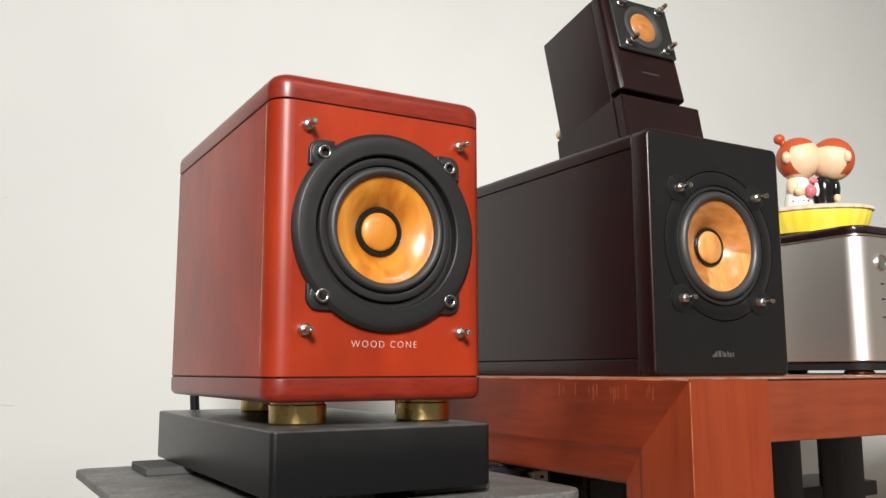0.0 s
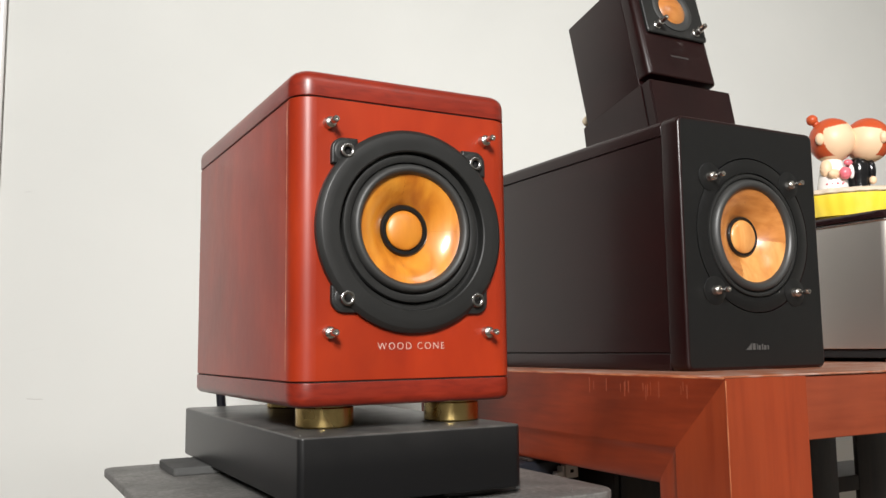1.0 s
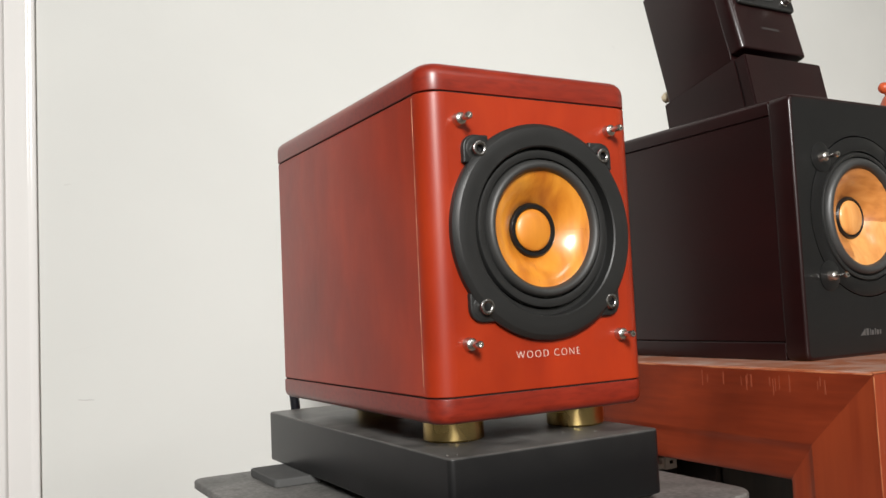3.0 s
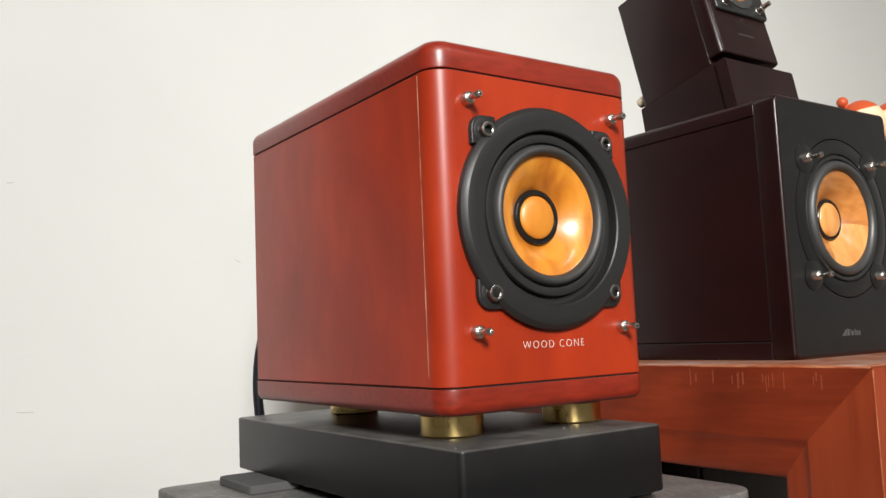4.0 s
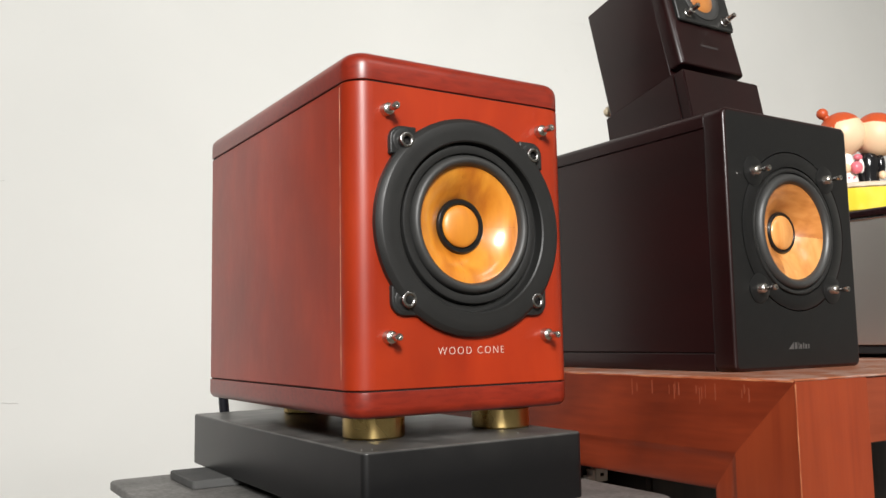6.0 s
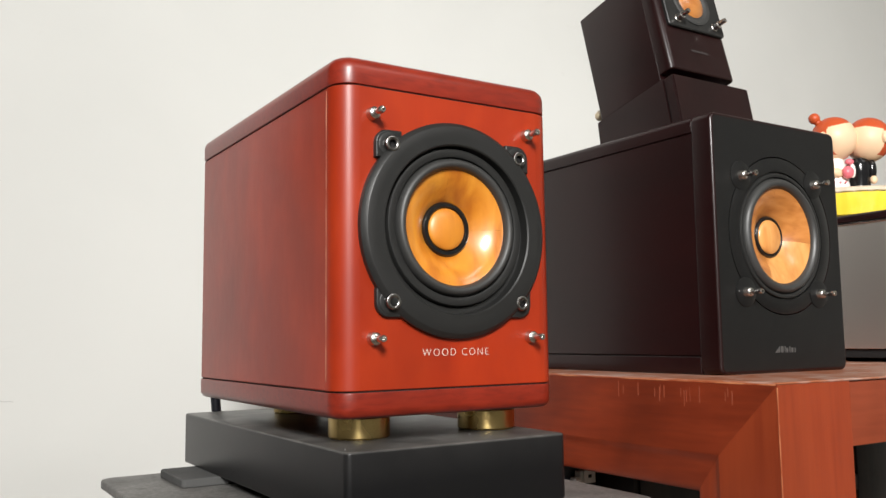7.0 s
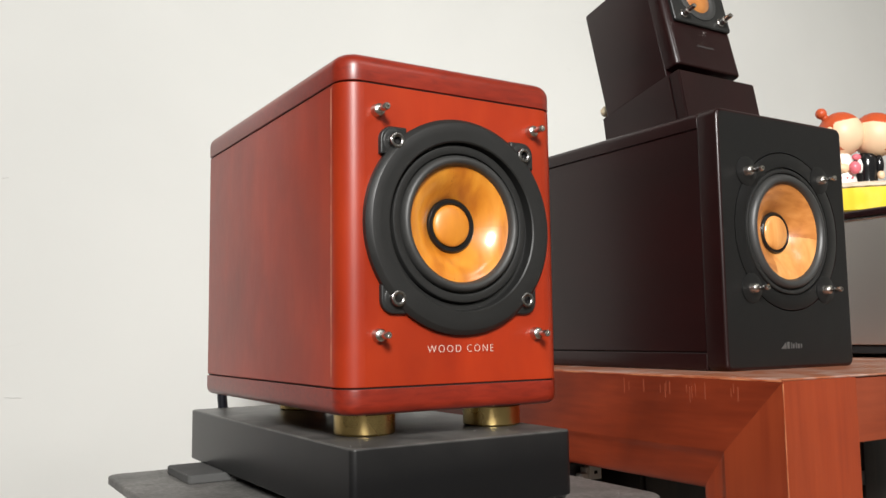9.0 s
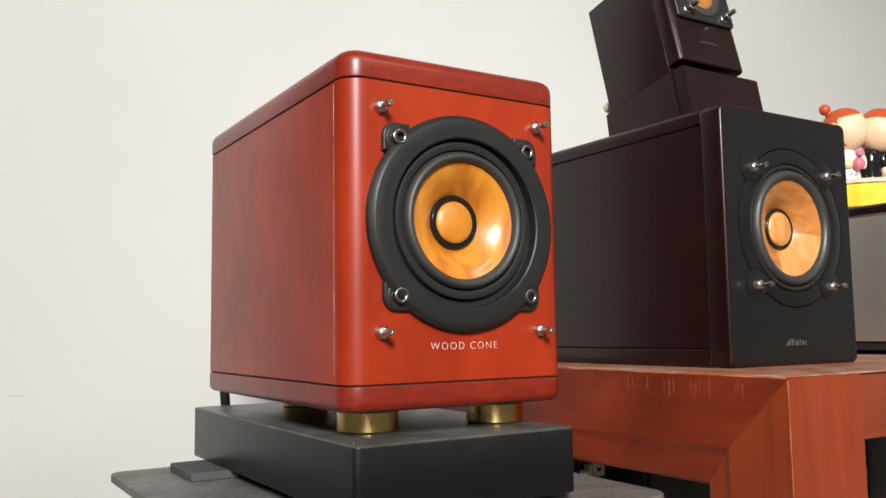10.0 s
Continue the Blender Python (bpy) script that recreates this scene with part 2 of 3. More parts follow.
def lathe(bm, profile, centre, n=72, closed=False, arc=(0, 360), axis="y"):
    """Turns (radius, depth) round an axis through the centre."""
    cx, cy, cz = centre
    full = arc[1] - arc[0] >= 360
    count = n if full else max(3, int(n * (arc[1] - arc[0]) / 360)) + 1
    rings = []
    for r, d in profile:
        ring = []
        for i in range(count):
            a = radians(arc[0] + (arc[1] - arc[0]) * i / (n if full else count - 1))
            u, v = r * math.cos(a), r * math.sin(a)
            p = {"y": (cx + u, cy + d, cz + v), "z": (cx + u, cy + v, cz + d), "x": (cx + d, cy + u, cz + v)}[axis]
            ring.append(bm.verts.new(p))
        rings.append(ring)
    for a, b in zip(rings, rings[1:]):
        for i in range(0 if full else 1, count):
            bm.faces.new((a[i - 1], a[i], b[i], b[i - 1]))
    if closed:
        bm.faces.new(rings[0][::-1])
        bm.faces.new(rings[-1])
    return bm


def prism(bm, polygon, a, b, axis="x", edge=0.0):
    """A polygon run from a to b along an axis: (y, z) for x, (x, z) for y, (x, y) for z."""
    rings = loft(bm, [[turn_axes(axis, u, v, w) for u, v in polygon] for w in (a, b)])
    if edge:
        bmesh.ops.bevel(bm, geom=[e for e in bm.edges], offset=edge, segments=2, affect="EDGES", clamp_overlap=True)
    return rings


def holed(bm, x0, x1, z0, z1, cx, cz, r, y, depth, n=64):
    """A flat front with a round hole and the hole's wall."""
    angles = sorted({2 * math.pi * i / n for i in range(n)} | {math.atan2(z - cz, x - cx) % (2 * math.pi) for x in (x0, x1) for z in (z0, z1)})
    outer, inner, back = [], [], []
    for a in angles:
        c, s = math.cos(a), math.sin(a)
        far = min([(x1 - cx) / c if c > 1e-9 else (x0 - cx) / c if c < -1e-9 else 1e9, (z1 - cz) / s if s > 1e-9 else (z0 - cz) / s if s < -1e-9 else 1e9])
        outer.append(bm.verts.new((cx + far * c, y, cz + far * s)))
        inner.append(bm.verts.new((cx + r * c, y, cz + r * s)))
        back.append(bm.verts.new((cx + r * c, y + depth, cz + r * s)))
    for i in range(len(angles)):
        bm.faces.new((outer[i - 1], outer[i], inner[i], inner[i - 1]))
        bm.faces.new((inner[i - 1], inner[i], back[i], back[i - 1]))


def ball(bm, centre, radii, u=24, v=16, lo=-90, hi=90, index=0, tilt=None):
    """An ellipsoid, whole or between two latitudes."""
    rings = []
    for j in range(v + 1):
        b = radians(lo + (hi - lo) * j / v)
        ring = []
        for i in range(u):
            a = 2 * math.pi * i / u
            p = Vector((radii[0] * math.cos(b) * math.cos(a), radii[1] * math.cos(b) * math.sin(a), radii[2] * math.sin(b)))
            ring.append(bm.verts.new((tilt @ p if tilt else p) + Vector(centre)))
        rings.append(ring)
    for a, b in zip(rings, rings[1:]):
        for i in range(u):
            bm.faces.new((a[i - 1], a[i], b[i], b[i - 1])).material_index = index


def tube(bm, points, r, n=10):
    """A round bar along points."""
    points = [Vector(p) for p in points]
    rings = []
    for i, p in enumerate(points):
        way = (points[min(i + 1, len(points) - 1)] - points[max(i - 1, 0)]).normalized()
        side = way.orthogonal().normalized() if i == 0 else (side - way * side.dot(way)).normalized()
        up = way.cross(side)
        rings.append([tuple(p + r * (math.cos(2 * math.pi * k / n) * side + math.sin(2 * math.pi * k / n) * up)) for k in range(n)])
    loft(bm, rings)


def thing(name, x, y, z, label, category, group="", kind=""):
    """An empty at a thing's base, in plan millimetres."""
    ob = new(name)
    ob.empty_display_size = 0.02
    ob.location = (x * MM, y * MM, z * MM + ZC)
    return tagged(ob, label, category, group, kind)


def part(name, bm, mat, parent=None, label="", smooth=True, at=None):
    """Links a bmesh in plan millimetres as one mesh; at: a point of the plan that becomes its origin."""
    root = parent
    base = Vector((0, 0, 0))
    while root is not None:
        base += root.location
        root = root.parent
    origin = Vector(at) * MM + Vector((0, 0, ZC)) if at else base
    for v in bm.verts:
        v.co = v.co * MM + Vector((0, 0, ZC)) - origin
    bmesh.ops.remove_doubles(bm, verts=bm.verts, dist=1e-7)
    bmesh.ops.recalc_face_normals(bm, faces=bm.faces)
    me = bpy.data.meshes.new(name)
    bm.to_mesh(me)
    bm.free()
    for m in mat if isinstance(mat, (list, tuple)) else (mat,):
        me.materials.append(m)
    if smooth:
        me.polygons.foreach_set("use_smooth", [True] * len(me.polygons))
        me.set_sharp_from_angle(angle=radians(38))
    ob = new(name, me)
    ob.parent = parent
    ob.location = origin - base
    if label:
        ob["label"] = label
    return ob


def again(ob, x, y, z):
    """The same part once more, moved by millimetres."""
    twin = ob.copy()
    scene.collection.objects.link(twin)
    twin.location = ob.location + Vector((x, y, z)) * MM
    for child in ob.children:
        small = child.copy()
        scene.collection.objects.link(small)
        small.parent = twin
    return twin


def setting(name, bm, mat, label, category, smooth=False):
    return tagged(part(name, bm, mat, None, "", smooth), label, category, "", "structure")


def box(x0, x1, y0, y1, z0, z1, edge=0.0):
    bm = bmesh.new()
    slab(bm, x0, x1, y0, y1, z0, z1, max(edge, 0.03), max(edge, 0.03), n=2 if edge else 1)
    return bm


def lettering(name, text, x, z, width, height, y, mat, parent):
    """Words standing on a front that faces -y, centred on x, z."""
    data = bpy.data.curves.new(name, "FONT")
    data.body, data.align_x, data.align_y, data.extrude, data.space_character, data.offset = text, "CENTER", "CENTER", 0.004, 1.32, -0.021
    source = new(name + "_source", data)
    me = bpy.data.meshes.new_from_object(source.evaluated_get(bpy.context.evaluated_depsgraph_get()))
    bpy.data.objects.remove(source)
    bm = bmesh.new()
    bm.from_mesh(me)
    bpy.data.meshes.remove(me)
    xs, ys = [v.co.x for v in bm.verts], [v.co.y for v in bm.verts]
    for v in bm.verts:
        v.co = Vector((x + (v.co.x - (min(xs) + max(xs)) / 2) / (max(xs) - min(xs)) * width, y - 0.15 + v.co.z * 20,
                       z + (v.co.y - (min(ys) + max(ys)) / 2) / (max(ys) - min(ys)) * height))
    return part(name, bm, mat, parent, "", False)


# ---- the room ----
FLOOR_Z = -ZC / MM
WALL_Y, WEST, EAST, SOUTH, TOP = 488, -1500, 1750, -3200, 1677
FRAME_X = -171.5
setting("floor", box(WEST - 100, EAST + 100, SOUTH - 100, WALL_Y + 100, FLOOR_Z - 100, FLOOR_Z), FLOOR, "unseen wooden floor, made pale brown to bounce light upward", "floor")
setting("ceiling", box(WEST - 100, EAST + 100, SOUTH - 100, WALL_Y + 100, TOP, TOP + 100), CEIL, "plain white painted ceiling", "ceiling")
DOOR_L, DOOR_TOP = -950, 1230
bm = box(FRAME_X - 2, EAST, WALL_Y, WALL_Y + 100, FLOOR_Z, TOP)
setting("wall_north", bm, WALL, "white painted wall with faint scuffs", "wall")
setting("wall_north_west", box(WEST, DOOR_L, WALL_Y, WALL_Y + 100, FLOOR_Z, TOP), WALL, "white painted wall beyond the door", "wall")
setting("wall_north_lintel", box(DOOR_L, FRAME_X + 2, WALL_Y, WALL_Y + 100, DOOR_TOP, TOP), WALL, "white painted wall over the door", "wall")
# unseen side walls close the room; the east one stands near to brighten reflections
setting("wall_west", box(WEST - 100, WEST, SOUTH, WALL_Y + 100, FLOOR_Z, TOP), WALL, "unseen white side wall, added to close the room", "wall")
setting("wall_east", box(EAST, EAST + 100, SOUTH, WALL_Y + 100, FLOOR_Z, TOP), WALL, "unseen white side wall, added to close the room", "wall")
setting("wall_south", box(WEST, EAST, SOUTH - 100, SOUTH, FLOOR_Z, TOP), WALL, "plain white wall behind the viewer", "wall")


def scuff(x, z, length, tilt, thick):
    """A short thin scrape on the wall."""
    bm = bmesh.new()
    pts = [(x + length * (i / 6 - 0.5), WALL_Y - 0.12, z + tilt * (i / 6 - 0.5) + 0.25 * math.sin(i * 1.7)) for i in range(7)]
    tube(bm, pts, thick, 6)
    tagged(part("wall_scuff", bm, GREYSCUFF), "faint grey scrape on the white wall", "scuff", "scrapes on the wall", "structure")


GREYSCUFF = material("grey_scrape", (0.60, 0.595, 0.575), 0.8)
scuff(-135, -98, 13, -1, 0.35)
scuff(45, 26.5, 5, -3, 0.3)
scuff(-147, 88, 5, 1, 0.25)

# door and its frame
door = thing("door_1", -560, WALL_Y + 40, FLOOR_Z, "closed grey-white door with a dark glass panel", "door", "", "structure")
FACE = WALL_Y + 6
bm = bmesh.new()
slab(bm, DOOR_L + 122, -239.9, FACE + 0.5, FACE + 36, FLOOR_Z + 150, 3.4, 0.2, 0.2)
part("lower_panel", bm, DOORPAINT, door)
part("panel_backing", box(DOOR_L + 121, -239, FACE + 2.2, FACE + 30, 0, 9), DOORPAINT, door)
part("rail", box(DOOR_L + 120, -240, FACE, FACE + 38, 5.6, 88.5, 0.6), DOORPAINT, door)
part("stile", box(-239.8, -208.2, FACE, FACE + 38, FLOOR_Z + 5, DOOR_TOP - 40, 0.6), DOORPAINT, door)
part("stile", box(DOOR_L + 40, DOOR_L + 119.8, FACE, FACE + 38, FLOOR_Z + 5, DOOR_TOP - 40, 0.6), DOORPAINT, door)
part("top_rail", box(DOOR_L + 120, -240, FACE, FACE + 38, DOOR_TOP - 140, DOOR_TOP - 40, 0.6), DOORPAINT, door)
part("bottom_rail", box(DOOR_L + 120, -240, FACE, FACE + 38, FLOOR_Z + 5, FLOOR_Z + 149, 0.6), DOORPAINT, door)
part("glass_panel", box(DOOR_L + 120, -240, FACE + 5, FACE + 10, 88.5, DOOR_TOP - 140), GLASSY, door, "dark green patterned glass panel")
knob = part("rosette", lathe(bmesh.new(), [(29, 0), (29, -2), (27, -4.5), (21, -5), (0.1, -5)], (-270, FACE, 49.5), 48), KNOB, door, "round polished steel rosette")
part("knob", lathe(bmesh.new(), [(12, -5), (11, -10), (16, -14), (20, -20), (20.5, -27), (18, -32), (10, -34), (6, -33), (0.1, -33)], (-270, FACE, 49.5), 48), KNOB, knob)
part("keyhole", lathe(bmesh.new(), [(6, -32.5), (6, -34.2), (4.6, -34.8), (0.1, -34.8)], (-270, FACE, 49.5), 32), BRASS, knob, "brass lock cylinder")

frame_ob = thing("door_frame", -185, WALL_Y, FLOOR_Z, "glossy white painted door frame with a raised moulding", "door frame", "", "structure")
for side in (0, 1):
    a = FRAME_X if side == 0 else DOOR_L + 42
    s = -1 if side == 0 else 1
    profile = [(0, 40), (0, -5.0), (0.6, -5.7), (1.4, -5.9), (5.0, -5.4), (6.0, -4.9), (7.5, -4.8), (23.5, -4.9), (24.6, -6.4), (25.4, -7.4), (26.4, -7.9), (27.4, -7.85), (35.0, -6.8), (36.0, -6.4), (36.5, -5.4), (36.5, 40)]
    part("casing", (lambda b: (prism(b, [(a + s * u, WALL_Y + v) for u, v in profile], FLOOR_Z, DOOR_TOP, "z"), b)[1])(bmesh.new()), TRIM, frame_ob)
part("head", slab(bmesh.new(), DOOR_L + 79, FRAME_X - 37, WALL_Y - 12, WALL_Y + 40, DOOR_TOP - 40, DOOR_TOP, 1, 0.3), TRIM, frame_ob)

# ---- stand, board and red loudspeaker ----
PLATE_Z = -128.7
stand = thing("speaker_stand", 0, 100, FLOOR_Z, "black steel loudspeaker stand with a dusty top plate", "stand")
bm = bmesh.new()
slab(bm, -108.5, 108, -17, 221, PLATE_Z - 5, PLATE_Z, (9, 16, 9, 8), 1.0)
part("top_plate", bm, PLATE, stand, "dusty black steel plate")
part("pole", lathe(bmesh.new(), [(30, FLOOR_Z + 15.5), (30, PLATE_Z - 5.2)], (0, 100, 0), 40, True, axis="z"), PLATE, stand)
part("foot_plate", slab(bmesh.new(), -150, 150, -60, 260, FLOOR_Z, FLOOR_Z + 15, 12, 2), PLATE, stand)

BOARD_B, BOARD_T = -124.0, -94.3
for k, (x, y) in enumerate(((-78, 156), (33, 156), (-45, 10), (20, 10))):
    pad = thing("felt_pad", x + 22, y + 22, PLATE_Z, "thin dark grey felt pad between plate and board", "pad", "pads under the board")
    part("pad", slab(bmesh.new(), x, x + 45, y, y + 48, PLATE_Z, BOARD_B, 3, 0.6), PAD, pad)

board = thing("isolation_board", 0, 100, BOARD_B, "thick black painted board under the red loudspeaker", "board")
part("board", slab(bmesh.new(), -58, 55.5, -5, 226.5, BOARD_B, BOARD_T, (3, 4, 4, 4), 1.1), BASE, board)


def pegs(parent, spots, y, length=10.0, r=1.05):
    """Turned metal grille pins that stand out of a front: collar, neck and hollow tip."""
    first = None
    for x, z in spots:
        if first is None:
            bm = bmesh.new()
            lathe(bm, [(r * 3.3, 0), (r * 3.3, -0.5), (r * 3.0, -1.0), (r * 2.9, -length * 0.30), (r * 2.3, -length * 0.36), (r * 1.3, -length * 0.38), (r * 1.3, -length * 0.60), (r * 1.75, -length * 0.65),
                       (r * 1.75, -length * 0.95), (r * 1.4, -length), (r * 0.8, -length), (r * 0.75, -length + 1.6), (0.02, -length + 1.6)], (x, y, z), 24)
            first = part("grille_pin", bm, STEEL, parent, "turned nickel grille pin", at=(x, y, z))
            home = (x, z)
        else:
            again(first, x - home[0], 0, z - home[1])


def driver(parent, cx, y, cz, cone_r, cap_r, dome_r, cone_mats, seams, proud=True):
    """A full-range driver: flange, trim ring, rubber surround, wooden cone, ring and dome. y: the flange's front."""
    c = (cx, y, cz)
    if proud:
        low = (cx, y, cz - 1.3)
        part("flange", lathe(bmesh.new(), [(48.6, 3.4), (48.6, 0.7), (46.7, -1.4), (46.2, -1.6), (42.0, -1.7), (38.5, -1.7), (37.9, -1.2), (37.5, 3.4), (35.0, 3.6)], low, 112), FLANGE, parent, "black moulded flange ring")
        edge, out = 35.6, cone_r + 4.9
    else:
        part("flange", lathe(bmesh.new(), [(46.9, 3.4), (46.9, 1.36), (46.8, 1.3), (40, 1.3), (38.6, 1.3), (38.4, 2.6), (35.0, 2.8)], c, 96), BLACK_FRONT, parent, "black flush flange ring")
        edge, out = 37.6, cone_r + 6.0
    inner = out + 0.5
    part("trim_ring", lathe(bmesh.new(), [(edge + 0.2, 3.4), (edge, 1.4), (edge - 0.35, 0.9), (edge - 0.9, 0.75), (inner + 0.7, 0.9), (inner + 0.2, 1.1), (inner, 1.6), (inner - 0.1, 3.8)], c, 96), FLANGE, parent)
    roll = [((out + cone_r) / 2 + (out - cone_r) / 2 * math.cos(math.pi * i / 18), 2.9 - 4.0 * math.sin(math.pi * i / 18)) for i in range(19)] + [(cone_r - 0.6, 3.0)]
    part("surround", lathe(bmesh.new(), [(inner + 0.5, 3.6), (out + 0.1, 3.6)] + roll, c, 96), RUBBER, parent, "rounded black rubber surround")
    depth = 12.5
    bm = bmesh.new()
    for k, (a, b) in enumerate(zip(seams, seams[1:])):
        old = len(bm.faces)
        prof = [(cone_r + 0.1, 2.2)] + [(cone_r + (cap_r * 0.9 - cone_r) * s, 2.4 + (depth - 2.4) * (s ** 1.6)) for s in (0.02, 0.15, 0.3, 0.45, 0.6, 0.75, 0.9, 1.0)]
        lathe(bm, prof, c, 96, False, (a + 0.05, b - 0.05))
        bm.faces.ensure_lookup_table()
        for f in bm.faces[old:]:
            f.material_index = k % len(cone_mats)
    part("cone", bm, cone_mats, parent, "glossy honey-coloured wooden cone")
    part("cone_backing", lathe(bmesh.new(), [(cone_r + 1, 4.2), (cap_r * 0.5, depth + 2.2)], c, 48), GAP, parent)
    part("cap_ring", lathe(bmesh.new(), [(cap_r + 0.5, depth - 0.4), (cap_r + 0.3, depth - 2.0), (cap_r - 0.5, depth - 2.9), (dome_r + 0.7, depth - 2.9), (dome_r - 0.2, depth - 1.6)], c, 64), RING, parent, "black ring round the dome")
    dome = [(0.02 + dome_r * math.sin(math.pi / 2 * i / 12), depth - 2.2 - 2.9 * math.cos(math.pi / 2 * i / 12)) for i in range(12, -1, -1)]
    part("dust_cap", lathe(bmesh.new(), dome, c, 64), DOME if proud else cone_mats[0], parent, "domed wooden dust cap")


def cabinet(parent, x0, x1, y0, y1, z0, z1, seam_lo, seam_hi, joint, front_r, rim, mats, hole, plain_front=None):
    """A box of caps, shell and baffle, with thin dark joints between them."""
    front, shell, cap = mats
    g = 0.35
    r4 = (front_r, front_r, 3, 3)
    part("top_cap", slab(bmesh.new(), x0, x1, y0, y1, seam_hi + g, z1, r4, rim, 0.4, n=9), cap, parent)
    part("bottom_cap", slab(bmesh.new(), x0, x1, y0, y1, z0, seam_lo - g, r4, 0.4, rim * 0.7, n=9), cap, parent)
    bm = bmesh.new()
    slab(bm, x0 + 0.2, x1 - 0.2, joint + 0.15, y1 - 0.2, seam_lo + g, seam_hi - g, (0.3, 0.3, 3, 3), 0.4)
    part("shell", bm, shell, parent)
    bm = bmesh.new()
    slab(bm, x0, x1, y0, joint - 0.15, seam_lo + g, seam_hi - g, (front_r, front_r, 0.2, 0.2), 0.3, n=9)
    a, b = x0 + front_r, x1 - front_r
    cut = [f for f in bm.faces if f.normal.length >= 0 and all(v.co.y < y0 + 0.02 for v in f.verts)]
    bmesh.ops.delete(bm, geom=cut, context="FACES")
    holed(bm, a, b, seam_lo + g + 0.3, seam_hi - g - 0.3, hole[0], hole[1], hole[2], y0, 14)
    part("baffle", bm, front, parent)
    part("core", box(x0 + 1.2, x1 - 1.2, y0 + 22, y1 - 2, z0 + 3, z1 - 3), GAP, parent)
    part("core", box(x0 + 1.2, x1 - 1.2, joint - 1.5, joint + 1.5, seam_lo + 1, seam_hi - 1), GAP, parent)
    for z in (seam_lo, seam_hi):
        part("joint", slab(bmesh.new(), x0 + 0.8, x1 - 0.8, y0 + 0.8, y1 - 0.8, z - 0.6, z + 0.6, (front_r, front_r, 3, 3), 0.03), GAP, parent)


BODY_B, BODY_T = -82.7, 72.4
FRONT = 3.4
red = thing("bookshelf_loudspeaker", 0, 100, BOARD_T, "red lacquered wooden loudspeaker with a honey-coloured cone", "loudspeaker")
cabinet(red, -58, 58, FRONT, 195, BODY_B, BODY_T, -71.4, 59.2, 14.6, 10.5, 6.0, (RED, RED, RED_CAP), (0, 0, 43.5))
# flange lugs and their socket screws
for sx in (-1, 1):
    for sz in (-1, 1):
        x0, x1 = sorted((sx * 28, sx * 41.0))
        z0, z1 = sorted((sz * 28, sz * 40.6))
        corner = [0.3] * 4
        corner[{(-1, -1): 0, (1, -1): 1, (1, 1): 2, (-1, 1): 3}[(sx, sz)]] = 6.0
        one = bmesh.new()
        slab(one, x0, x1, z0, z1, 1.0, FRONT - 0.02, tuple(corner), 0.03, 0.9, "y", 6)
        part("flange_lug", one, FLANGE, red)
first = None
for sx in (-1, 1):
    for sz in (-1, 1):
        if first is None:
            home = (34 * sx, 34 * sz)
            first = part("screw_seat", lathe(bmesh.new(), [(5.6, 1.4), (5.6, 0.9), (5.2, 0.7), (3.4, 0.7)], (home[0], 0, home[1]), 32), FLANGE, red, at=(home[0], 0, home[1]))
            head = part("screw", lathe(bmesh.new(), [(3.5, 0.8), (3.5, -1.3), (3.35, -1.75), (2.9, -2.0), (2.2, -1.9), (1.75, -1.5)], (home[0], 0, home[1]), 32), BOLT, first, "black nickel socket screw", at=(home[0], 0, home[1]))
            part("socket", lathe(bmesh.new(), [(1.85, -1.6), (1.7, 0.2), (0.02, 0.3)], (home[0], 0, home[1]), 6), GAP, first, at=(home[0], 0, home[1]))
        else:
            again(first, 34 * sx - home[0], 0, 34 * sz - home[1])
part("joint_line", box(-58.10, -57.2, 14.4, 14.75, -67, 57.5), WORN, red, "worn pale line along the joint")
driver(red, 0, 0, 0, 26.3, 12.4, 9.7, [CONE], (0, 97, 262, 360))
pegs(red, ((-41.5, 47), (41.5, 47), (-41.5, -49.5), (41.5, -49.5)), FRONT, 10.0, 0.92)
lettering("lettering", "WOOD CONE", 0, -55.7, 34.8, 3.1, FRONT, LETTER, red)
for x, y in ((-29.3, 41), (40, 38.5), (0, 185)):
    part("brass_foot", lathe(bmesh.new(), [(13.5, BOARD_T), (14.2, BOARD_T + 0.8), (14.2, BODY_B - 2.4), (13.4, BODY_B - 1.7), (13.4, BODY_B + 0.4)], (x, y, 0), 64, True, axis="z"), BRASS, red, "turned brass foot")

cable = thing("speaker_cable", -18, 287, FLOOR_Z, "black loudspeaker cable hanging behind the red loudspeaker", "cable")
bm = bmesh.new()
drop = [(-16.0 - 4.2 * math.exp(-((z + 80) / 34) ** 2), 286 - 40 * math.exp((z + 28) / 9.0), z) for z in range(-32, -150, -6)]
tube(bm, [(-4, 194, -24), (-9, 215, -23), (-14, 236, -25)] + drop + [(-16, 286, -300), (-16, 286, FLOOR_Z + 3)], 3.4, 12)
part("cable", bm, CABLE, cable)

# ---- desk ----
DX, DY, TABLE, DT = 135.8, -60.6, -72.2, -73.3
desk = thing("desk", 700, 200, FLOOR_Z, "orange-brown lacquered wooden desk with mitred frame", "desk")
YB, XE = 262, 1300
m, lo, inn = -109.0, -128.8, -9.5
mi = DY + (DT - m)
part("side_rail", (lambda b: (prism(b, [(DY, DT), (YB, DT), (YB, m), (mi, m)], DX, DX + 54, "x"), b)[1])(bmesh.new()), DESK, desk)
part("front_leg", (lambda b: (prism(b, [(DY, DT - 0.02), (mi - 0.02, m), (mi - 0.02, FLOOR_Z), (DY, FLOOR_Z)], DX, DX + 56.5, "x"), b)[1])(bmesh.new()), DESK_UP, desk)
